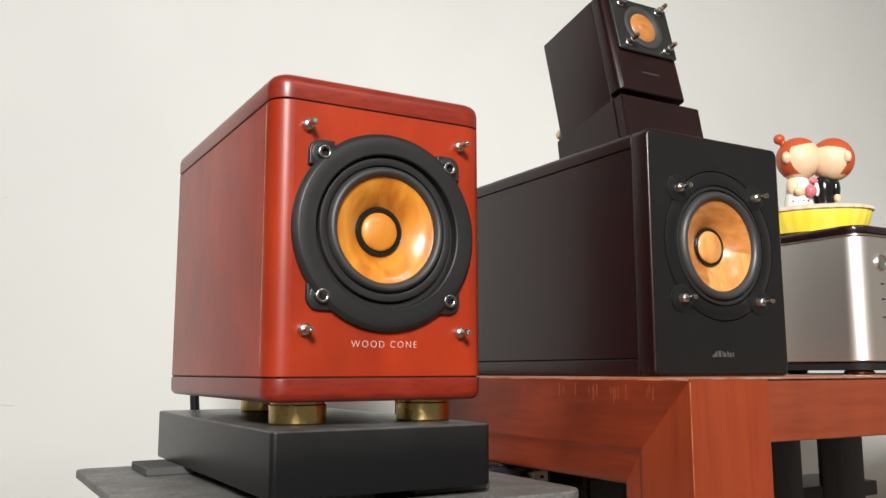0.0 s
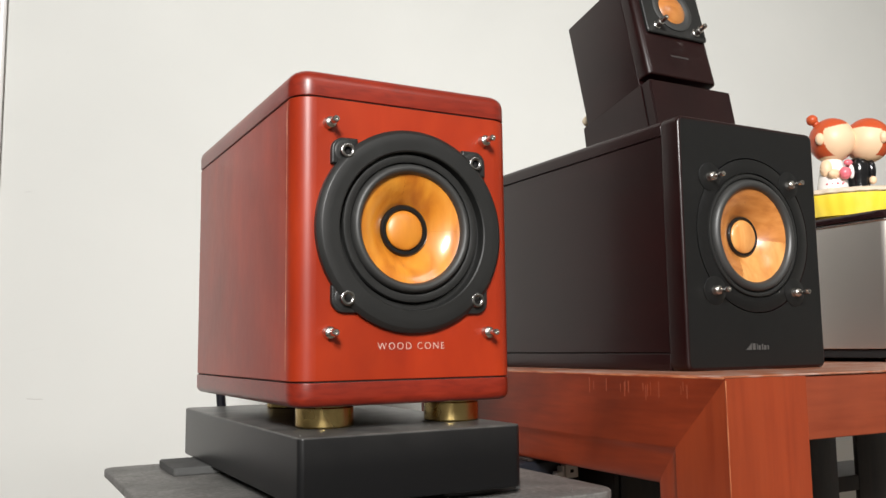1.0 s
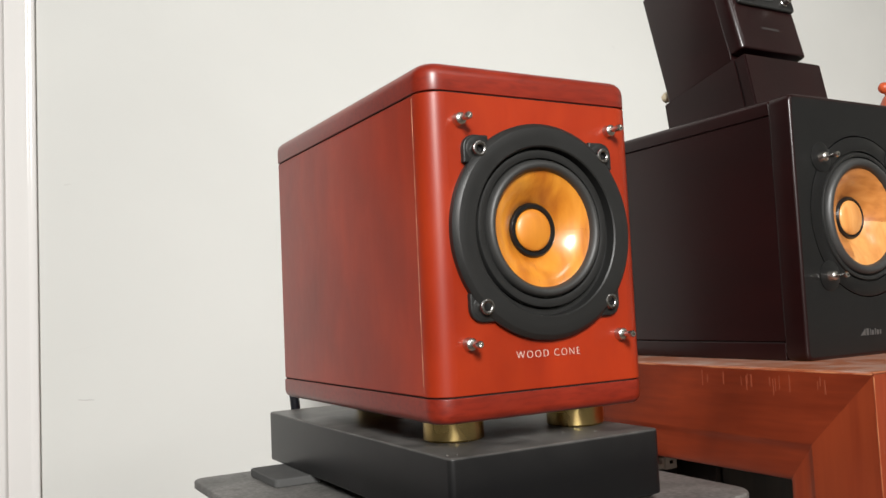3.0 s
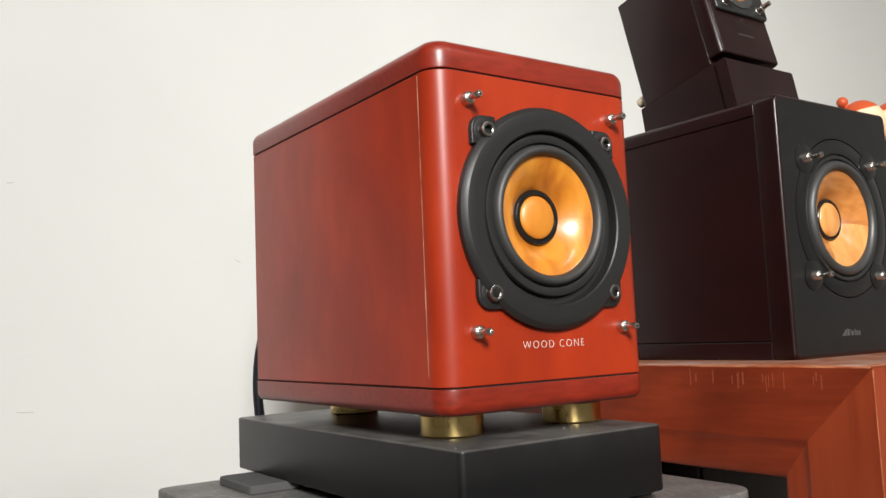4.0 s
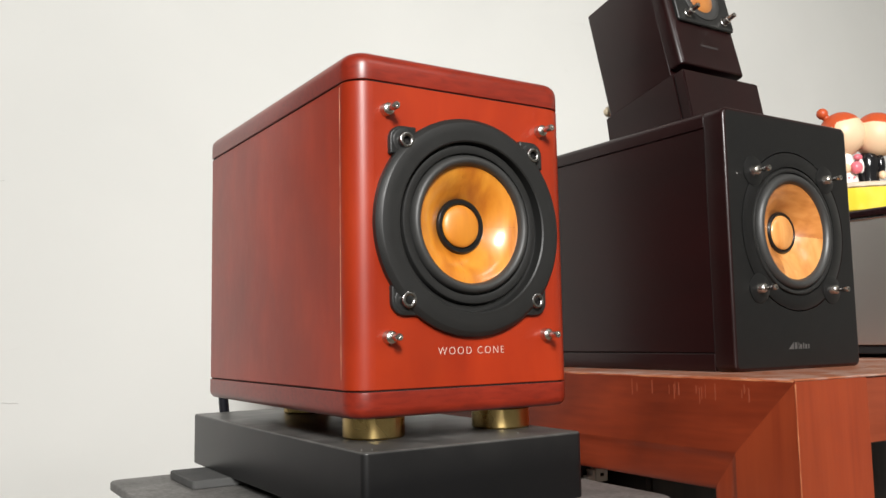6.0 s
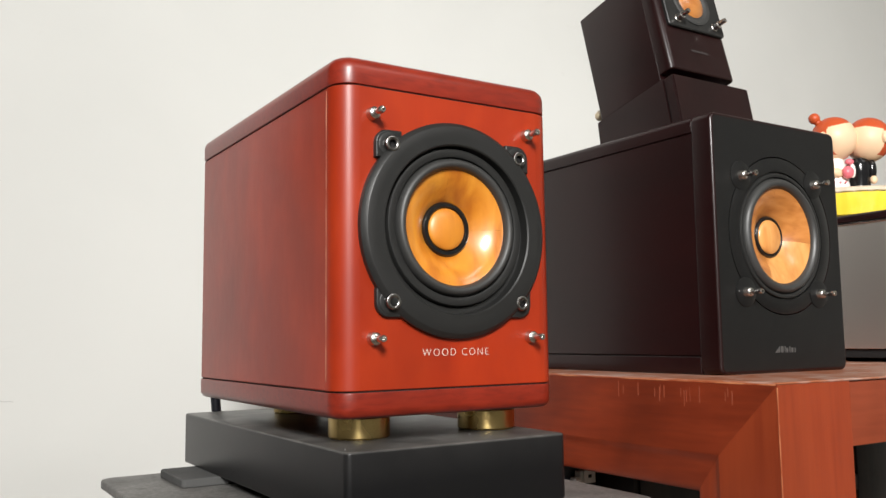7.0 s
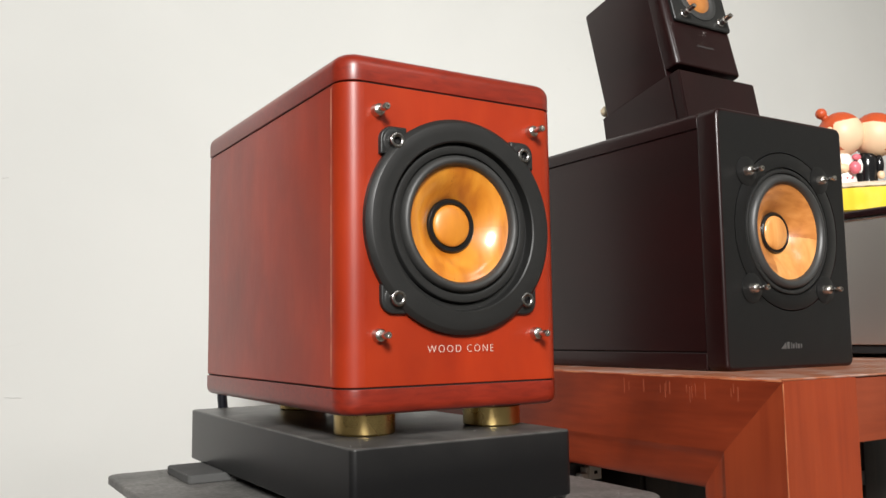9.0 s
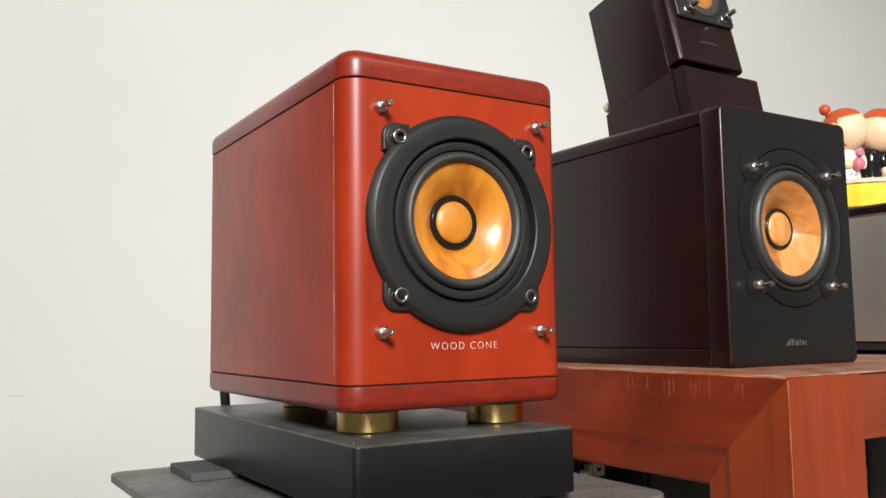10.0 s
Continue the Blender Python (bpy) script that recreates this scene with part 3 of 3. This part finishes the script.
# hollow moulding round the inside of the frame: drop from the outer frame's edge, depth behind its face
HOLLOW = ((0, 0.0), (0.8, 0.15), (1.8, 0.5), (3.0, 0.85), (4.4, 1.05), (7, 1.1), (11, 1.15), (15, 1.25), (17.6, 1.5), (19.2, 2.0), (19.8, 2.8), (19.8, 40))
for name, mat in (("rail_moulding", DESK), ("leg_moulding", DESK_UP)):
    bm = bmesh.new()
    near = [bm.verts.new((DX + 0.02 + d, mi + u * (inn - mi) / 19.8, m - u)) for u, d in HOLLOW]
    far = [bm.verts.new((DX + 0.02 + d, YB, m - u) if name == "rail_moulding" else (DX + 0.02 + d, mi + u * (inn - mi) / 19.8, FLOOR_Z)) for u, d in HOLLOW]
    for i in range(1, len(HOLLOW)):
        bm.faces.new((near[i - 1], near[i], far[i], far[i - 1]))
    part(name, bm, mat, desk)
part("worn_edge", box(DX - 0.12, DX + 0.5, DY - 0.12, DY + 0.5, -700, DT - 1.0, 0.2), WORN_EDGE, desk, "worn pale corner of the leg")
part("worn_edge", box(DX - 0.15, DX + 0.6, DY + 1, YB, DT - 0.5, DT + 0.4, 0.2), WORN_EDGE, desk, "worn pale edge of the top")
part("front_rail", box(DX + 56.7, XE, DY + 2.0, DY + 34, -106.0, DT - 0.1, 0.8), DESK_X, desk)
part("tabletop", box(DX + 0.3, XE, DY + 0.3, YB, DT, TABLE, 0.4), DESK_TOP, desk, "dusty brown tabletop")
for k in range(16):
    y, z = random.gauss(-6, 19), DT - random.uniform(0.4, 5)
    part("scratch", box(DX - 0.03 - 0.012 * k, DX + 0.3, y, y + random.uniform(0.25, 0.9), z - random.uniform(2.5, 9), z), SCRATCH, desk)
part("back_leg", box(DX, DX + 54, YB - 54, YB, FLOOR_Z, lo - 0.3, 0.8), DESK_UP, desk)
part("front_leg", box(XE - 54, XE, DY, DY + 40, FLOOR_Z, DT - 24, 0.8), DESK_UP, desk)
part("back_leg", box(XE - 54, XE, YB - 54, YB, FLOOR_Z, DT - 24, 0.8), DESK_UP, desk)

# ---- dark loudspeaker on the desk ----
BX0, BX1, BZ0, BZ1, BF = 174.2, 291, TABLE, 77.4, 3.0
dark = thing("dark_loudspeaker", 232, 120, TABLE, "dark maroon wooden loudspeaker with a black front", "loudspeaker")
DCX, DCZ = 233.0, 8.8
bm = bmesh.new()
slab(bm, BX0, BX1, BZ0, BZ1, BF, 17.0, 4.6, 0.4, 2.0, "y", 6)
bmesh.ops.delete(bm, geom=[f for f in bm.faces if all(v.co.y < BF + 0.02 for v in f.verts)], context="FACES_ONLY")
rim = [e for e in bm.edges if all(v.co.y < BF + 0.02 for v in e.verts)]
lip = [bm.verts.new((DCX + 47.6 * math.cos(2 * math.pi * i / 72), BF, DCZ + 47.6 * math.sin(2 * math.pi * i / 72))) for i in range(72)]
back = [bm.verts.new((v.co.x, BF + 12, v.co.z)) for v in lip]
rim += [bm.edges.new((lip[i - 1], lip[i])) for i in range(72)]
bmesh.ops.triangle_fill(bm, use_beauty=True, edges=rim)
for i in range(72):
    bm.faces.new((lip[i - 1], lip[i], back[i], back[i - 1]))
for f in bm.faces:
    f.material_index = 1 if all(v.co.y < BF + 0.02 for v in f.verts) else 0
panel = part("front_panel", bm, [BLACKWOOD, BLACK_FRONT], dark, "black satin front panel with maroon edges")
for face in panel.data.polygons:
    face.use_smooth = face.material_index == 0
part("shell", slab(bmesh.new(), BX0 + 0.5, BX1 - 0.5, 17.4, 235, BZ0 + 10.6, 67.2, (0.5, 0.5, 5, 5), 0.5), BLACKWOOD, dark)
part("top_board", slab(bmesh.new(), BX0 + 0.3, BX1 - 0.3, 17.4, 235, 67.8, BZ1 - 0.3, (0.5, 0.5, 5, 5), 3.6, 0.4), BLACKWOOD, dark)
part("bottom_board", slab(bmesh.new(), BX0 + 0.3, BX1 - 0.3, 17.4, 235, BZ0, BZ0 + 10.0, (0.5, 0.5, 5, 5), 0.4, 1.5), BLACKWOOD, dark)
part("core", box(BX0 + 1.4, BX1 - 1.4, 16.6, 233, BZ0 + 2, BZ1 - 4), GAP, dark)
driver(dark, DCX, BF - 1.4, DCZ, 28.6, 12.4, 10.4, [CONE_LIGHT, CONE_PALE, CONE_PALE], (-112, -7, 96, 248), False)
pegs(dark, ((197.8, 42.0), (265.4, 42.0), (197.8, -25.6), (265.4, -25.6)), BF, 11.5, 0.95)
for x, z in ((197.8, 42.0), (265.4, 42.0), (197.8, -25.6), (265.4, -25.6)):
    part("pin_lug", lathe(bmesh.new(), [(8.6, 0.2), (8.6, -0.35), (8.0, -0.6), (0.5, -0.6)], (x, BF, z), 32), BLACK_FRONT, dark)
# plain badge
bm = bmesh.new()
prism(bm, [(221.0, -60.5), (225.6, -60.5), (225.6, -56.6)], BF - 0.25, BF + 0.2, "y")
part("badge_bar", bm, GREYMARK, dark, "", False)
for k, (w, h) in enumerate(((3.0, 3.8), (0.8, 3.6), (2.3, 2.7), (1.2, 3.5), (2.4, 2.7), (1.4, 2.7))):
    x = 226.6 + (0, 3.5, 4.9, 7.8, 9.6, 12.6)[k]
    part("badge_bar", box(x, x + w * 0.72, BF - 0.25, BF + 0.2, -60.5, -60.5 + h), GREYMARK, dark)

# ---- small tilted loudspeaker on top ----
wedge = thing("wedge_plinth", 231, 86, BZ1, "dark maroon wedge-shaped wooden plinth", "plinth")
for name, poly in (("front_block", [(45, BZ1), (53, BZ1), (60.4, 115.2), (52.3, 117.0)]), ("plinth_body", [(53.3, BZ1), (121, BZ1), (124, 100.4), (60.8, 116.0)])):
    bm = bmesh.new()
    prism(bm, poly, 199.5 if name == "front_block" else 199.8, 272.5 if name == "front_block" else 272.2, "x", 0.9)
    part(name, bm, BLACKWOOD, wedge)

TILT_ = 14.0
TX0, TX1 = 202, 264
pivot = Vector((0, 54, 118.2))
spin = Matrix.Rotation(radians(-TILT_), 3, "X")


def tilted(bm):
    """From the small loudspeaker's own upright frame (front at y 0, bottom at z 0) into the plan."""
    for v in bm.verts:
        v.co = spin @ v.co + pivot
    return bm


tweeter = thing("small_loudspeaker", 231, 90, BZ1 + 40, "small dark maroon loudspeaker tilted back on its plinth", "loudspeaker")
part("shell", tilted(slab(bmesh.new(), TX0, TX1, 11.0, 70, 0, 82, (0.4, 0.4, 2, 2), 1.0)), BLACKWOOD, tweeter)
part("front_block", tilted(slab(bmesh.new(), TX0, TX1, 0, 10.7, 4.0, 82, (4.0, 4.0, 0.3, 0.3), 1.4)), BLACKWOOD, tweeter)
bm = bmesh.new()
slab(bm, TX0 + 6, TX1 - 2.0, 36, 80, -2.4, -0.02, 2.5, 0.03, 0.6, "y", 5)
plate_ob = part("driver_plate", tilted(bm), FLANGE, tweeter, "black tweeter plate")
ring = [(17.5, -2.4), (17.5, -3.0), (16.8, -3.4), (13.4, -3.4), (12.4, -2.8), (11.4, -2.5)]
part("trim_ring", tilted(lathe(bmesh.new(), ring, (234.6, 0, 58), 64)), RUBBER, tweeter)
part("dome", tilted(lathe(bmesh.new(), [(11.6, -2.6), (11.2, -2.9), (9, -4.2), (6, -5.2), (3, -5.8), (0.02, -6.0)], (234.6, 0, 58), 48)), CONE_PALE, tweeter, "small wooden dome")
for x, z in ((217, 42), (252.4, 42), (217, 75), (252.4, 75)):
    bm = bmesh.new()
    lathe(bm, [(3.0, -2.4), (3.0, -3.2), (2.5, -3.6), (2.4, -7.2), (1.7, -7.6), (1.7, -12.2), (1.4, -12.8), (0.7, -12.8), (0.02, -11.6)], (x, 0, z), 20)
    part("grille_pin", tilted(bm), STEEL, tweeter)
part("badge_bar", tilted(box(226, 242, -0.12, 0.2, 20.0, 21.6)), GAPMARK, tweeter)
bm = bmesh.new()
lathe(bm, [(1.7, -4.5), (1.7, 2)], (252, 12, 0), 16, True, axis="z")
part("support_pin", tilted(bm), STEEL, tweeter)
bm = bmesh.new()
lathe(bm, [(3.6, 0), (3.8, 5), (3.2, 7.5), (0.02, 8)], (208, 70, 8), 20)
part("terminal", tilted(bm), IVORY, tweeter, "ivory plastic terminal knob")

# ---- silver amplifier with the figurine ----
AX, AY = 420, 36
amp = thing("amplifier", AX + 90, AY + 110, TABLE, "silver satin-metal amplifier with a dark glossy top", "amplifier")
part("body", slab(bmesh.new(), AX, AX + 230, AY, AY + 240, -62, 35.0, (15, 15, 4, 4), 0.6, n=12), SILVER, amp)
part("top_lip", slab(bmesh.new(), AX - 0.8, AX + 230.8, AY - 0.8, AY + 240.8, 35.2, 37.0, (15.8, 15.8, 4, 4), 0.5, n=12), STEEL, amp)
part("top_cap", slab(bmesh.new(), AX - 1.2, AX + 231.2, AY - 1.2, AY + 241.2, 37.2, 43.6, (16, 16, 4, 4), 2.0, n=12), CAPWOOD, amp, "dark glossy top")
part("base", slab(bmesh.new(), AX + 3, AX + 227, AY + 3, AY + 237, -69.0, -62.2, (12, 12, 4, 4), 0.6, n=8), GAP, amp)
part("front_button", lathe(bmesh.new(), [(6.5, 0), (6.5, -1.6), (5.8, -2.2), (5.0, -1.4), (0.02, -1.6)], (AX + 27.5, AY, 14.7), 32), STEEL, amp)
for z in (-2, -14, -28):
    part("button", box(AX + 26, AX + 29.5, AY - 0.8, AY + 0.2, z - 0.5, z + 0.5), GAP, amp)
for x, y in ((AX + 24, AY + 22), (AX + 198, AY + 26), (AX + 24, AY + 214), (AX + 198, AY + 214)):
    part("foot", lathe(bmesh.new(), [(9, TABLE), (11, TABLE + 0.8), (11.2, TABLE + 2), (10, -68.9)], (x, y, 0), 32, True, axis="z"), COPPER, amp, "copper-coloured foot")

TOPZ = 43.6
dish = thing("yellow_dish", 450, 94, TOPZ, "yellow scalloped ceramic dish under the figurine", "dish")


def scalloped(k, z, wave):
    """An oval ring of the dish with its flutes."""
    out = []
    for i in range(120):
        a = 2 * math.pi * i / 120
        w = k * (1 + wave * math.cos(26 * a))
        u, v = 46 * w * math.cos(a), 30 * w * math.sin(a)
        out.append((450 + 0.64 * u + 0.77 * v, 94 - 0.77 * u + 0.64 * v, z))
    return out


bm = bmesh.new()
loft(bm, [scalloped(*row) for row in ((0.70, TOPZ, 0.0), (0.82, TOPZ + 1.5, 0.006), (0.92, TOPZ + 10, 0.010), (0.96, TOPZ + 17, 0.012), (0.965, TOPZ + 18.5, 0.012))])
part("dish", bm, YELLOW, dish)
bm = bmesh.new()
loft(bm, [scalloped(*row) for row in ((0.965, TOPZ + 18.6, 0.012), (1.01, TOPZ + 19.6, 0.02), (1.02, TOPZ + 21.6, 0.02), (0.95, TOPZ + 23.2, 0.012), (0.5, TOPZ + 24.2, 0.0))])
part("icing", bm, PINKRIM, dish, "pale cream scalloped top")


def figurine():
    """A bride and groom with round heads, cheek to cheek: plain glazed shapes."""
    bm = bmesh.new()
    z = TOPZ + 24.0
    bx, by, gx, gy = 438, 99, 459, 90
    toward = Vector((-0.80, -0.58, -0.12))
    right = Vector((0.60, -0.80, 0))

    def put_ball(centre, side, near, up, radii, index, tilt=None):
        ball(bm, Vector(centre) + right * side + toward * near + Vector((0, 0, up)), radii, 18, 12, index=index, tilt=tilt)

    lathe(bm, [(11.5, z), (12, z + 3), (10.5, z + 12), (9.5, z + 19), (8, z + 25), (3, z + 28)], (bx, by, 0), 28, False, axis="z")
    for f in bm.faces:
        f.material_index = 2
    put_ball((bx, by, z), -4, 8, 19, (5, 5, 7.5), 1)
    put_ball((bx, by, z), 2, 11, 14, (6.5, 4, 4), 1)
    put_ball((bx, by, z), 10, 11, 14, (5.2, 4.5, 5.2), 4)
    for k in range(4):
        put_ball((bx, by, z), -4 + 4 * k, 11.2, 6, (0.9, 0.9, 0.9), 4)
    old = len(bm.faces)
    lathe(bm, [(9, z), (8.6, z + 6), (9.6, z + 14), (10.2, z + 20), (8, z + 26), (3, z + 28)], (gx, gy, 0), 28, False, axis="z")
    bm.faces.ensure_lookup_table()
    for f in bm.faces[old:]:
        f.material_index = 3
    put_ball((gx, gy, z), 9.5, 2, 17, (4, 4, 9.5), 3)
    put_ball((gx, gy, z), 10.5, 4, 8.5, (3, 3, 3.6), 1)
    put_ball((gx, gy, z), -5, 8.5, 17, (2.4, 2.4, 6), 2)
    put_ball((gx, gy, z), -7, 8, 24.5, (4.4, 3.2, 2.8), 4)
    up = Vector((0, 0, 1))
    front = Vector((-0.80, -0.58, 0)).normalized()
    for (hx, hy, hz), groom in (((bx + 1.7, by - 0.5, z + 43), False), ((gx + 6, gy - 6, z + 42.5), True)):
        head = Vector((hx, hy, hz))
        face = (front * 0.78 + right * (-0.42 if groom else 0.62)).normalized()
        side = face.cross(up).normalized()
        old = len(bm.faces)
        ball(bm, head, (18.0, 18.0, 18.8), 128, 96)
        bm.faces.ensure_lookup_table()
        for f in bm.faces[old:]:
            way = (f.calc_center_median() - head).normalized()
            across, high = way.dot(side), way.z
            # hairline: a swept fringe for the bride, a plain arc for the groom
            if groom:
                line = 0.50 - 0.25 * across * across
            else:
                notch = max(0.0, 0.16 - 1.1 * abs(across + 0.42))
                line = 0.70 + notch - 0.20 * (across + 0.62) if across > -0.62 else 0.78 - 4.0 * (-0.62 - across)
            bare = way.dot(face) > (0.34 if groom else 0.52) and high < line
            f.material_index = 1 if bare or high < -0.80 else 0
        ear = head + (right * 11.5 if groom else right * -8.6) + front * (13.4 if groom else 15.2) - up * 1.0
        ball(bm, ear, (3.6, 3.6, 5.2), 18, 12, index=1)
        ball(bm, ear + front * 1.6 + right * (-0.4 if groom else 0.4), (2.2, 2.2, 3.6), 14, 10, index=1)
    put_ball((bx + 1.7, by - 0.5, z + 43), -14, 6, 18.5, (4.6, 4.6, 4.6), 0)
    put_ball((bx + 1.7, by - 0.5, z + 43), -11.5, 5, 15, (3, 3, 3), 0)
    ob = part("figurine", bm, [HAIR, SKIN, DRESS, SUIT, PINK])
    return tagged(ob, "glazed ceramic figurine of a kissing bridal couple with red hair", "figurine")


figurine()

# ---- under the desk ----
rack = thing("dark_shelf_unit", 470, 120, FLOOR_Z, "dark brown shelf unit in the shade under the desk", "shelf unit")
for x0, x1 in ((378, 423), (448, 503)):
    part("upright", box(x0, x1, 100, 104, FLOOR_Z, -84, 0.6), DARKWOOD, rack)
part("shelf", box(378, 520, 100.5, 160, -175, -163, 0.6), DARKWOOD, rack)
pedestal = thing("drawer_pedestal", 240, 150, FLOOR_Z, "dark brown drawer unit in the shade under the desk", "drawer unit")
part("case", box(186, 330, 86, 260, FLOOR_Z, -134, 1.0), DARKWOOD, pedestal)
part("drawer_front", box(190, 326, 84, 85.8, -330, -140, 0.6), DARKWOOD, pedestal)
strip = thing("power_strip", 150, 120, -160, "dark power strip with white plugs under the desk", "power strip")
part("strip", box(100, 178, 111, 135, -160, -131, 2.0), CABLE, strip)
for x0, x1, z0, z1 in ((162, 172, -143, -134.5), (155.5, 160, -142, -138.5), (159, 161, -142, -135)):
    part("plug", box(x0, x1, 105, 111.2, z0, z1, 0.8), WHITEP, strip, "white plastic plug")
part("strip_bracket", box(136, 178, 111, 135, -131.2, -128.9, 0.5), DARKWOOD, strip)
part("plug_pin", box(165.5, 168, 104.6, 105.2, -139.5, -137.5), GAP, strip)

# ---- dust ----
bm = bmesh.new()
for k in range(120):
    if k < 110:
        x, y, z = random.uniform(-104, 104), random.uniform(-14, 216), PLATE_Z + 0.05
        if -60 < x < 57 and y > -8:
            continue
    else:
        x, y, z = random.uniform(-55, 53), random.uniform(-3, 40), BOARD_T + 0.05
    r = random.uniform(0.15, 0.45)
    turn0 = random.uniform(0, 6.28)
    ring = [(x + r * random.uniform(0.6, 1.2) * math.cos(turn0 + a), y + r * random.uniform(0.6, 1.2) * math.sin(turn0 + a)) for a in (0, 1.3, 2.5, 3.8, 5.0)]
    loft(bm, [[(u, v, z) for u, v in ring], [(x + 0.7 * (u - x), y + 0.7 * (v - y), z + 0.25) for u, v in ring]])
DUST = material("pale_dust", (0.22, 0.21, 0.20), 0.9)
tagged(part("dust_flakes", bm, DUST, None, "", False), "pale dust flakes on the black plate and board", "dust", "", "stuff")
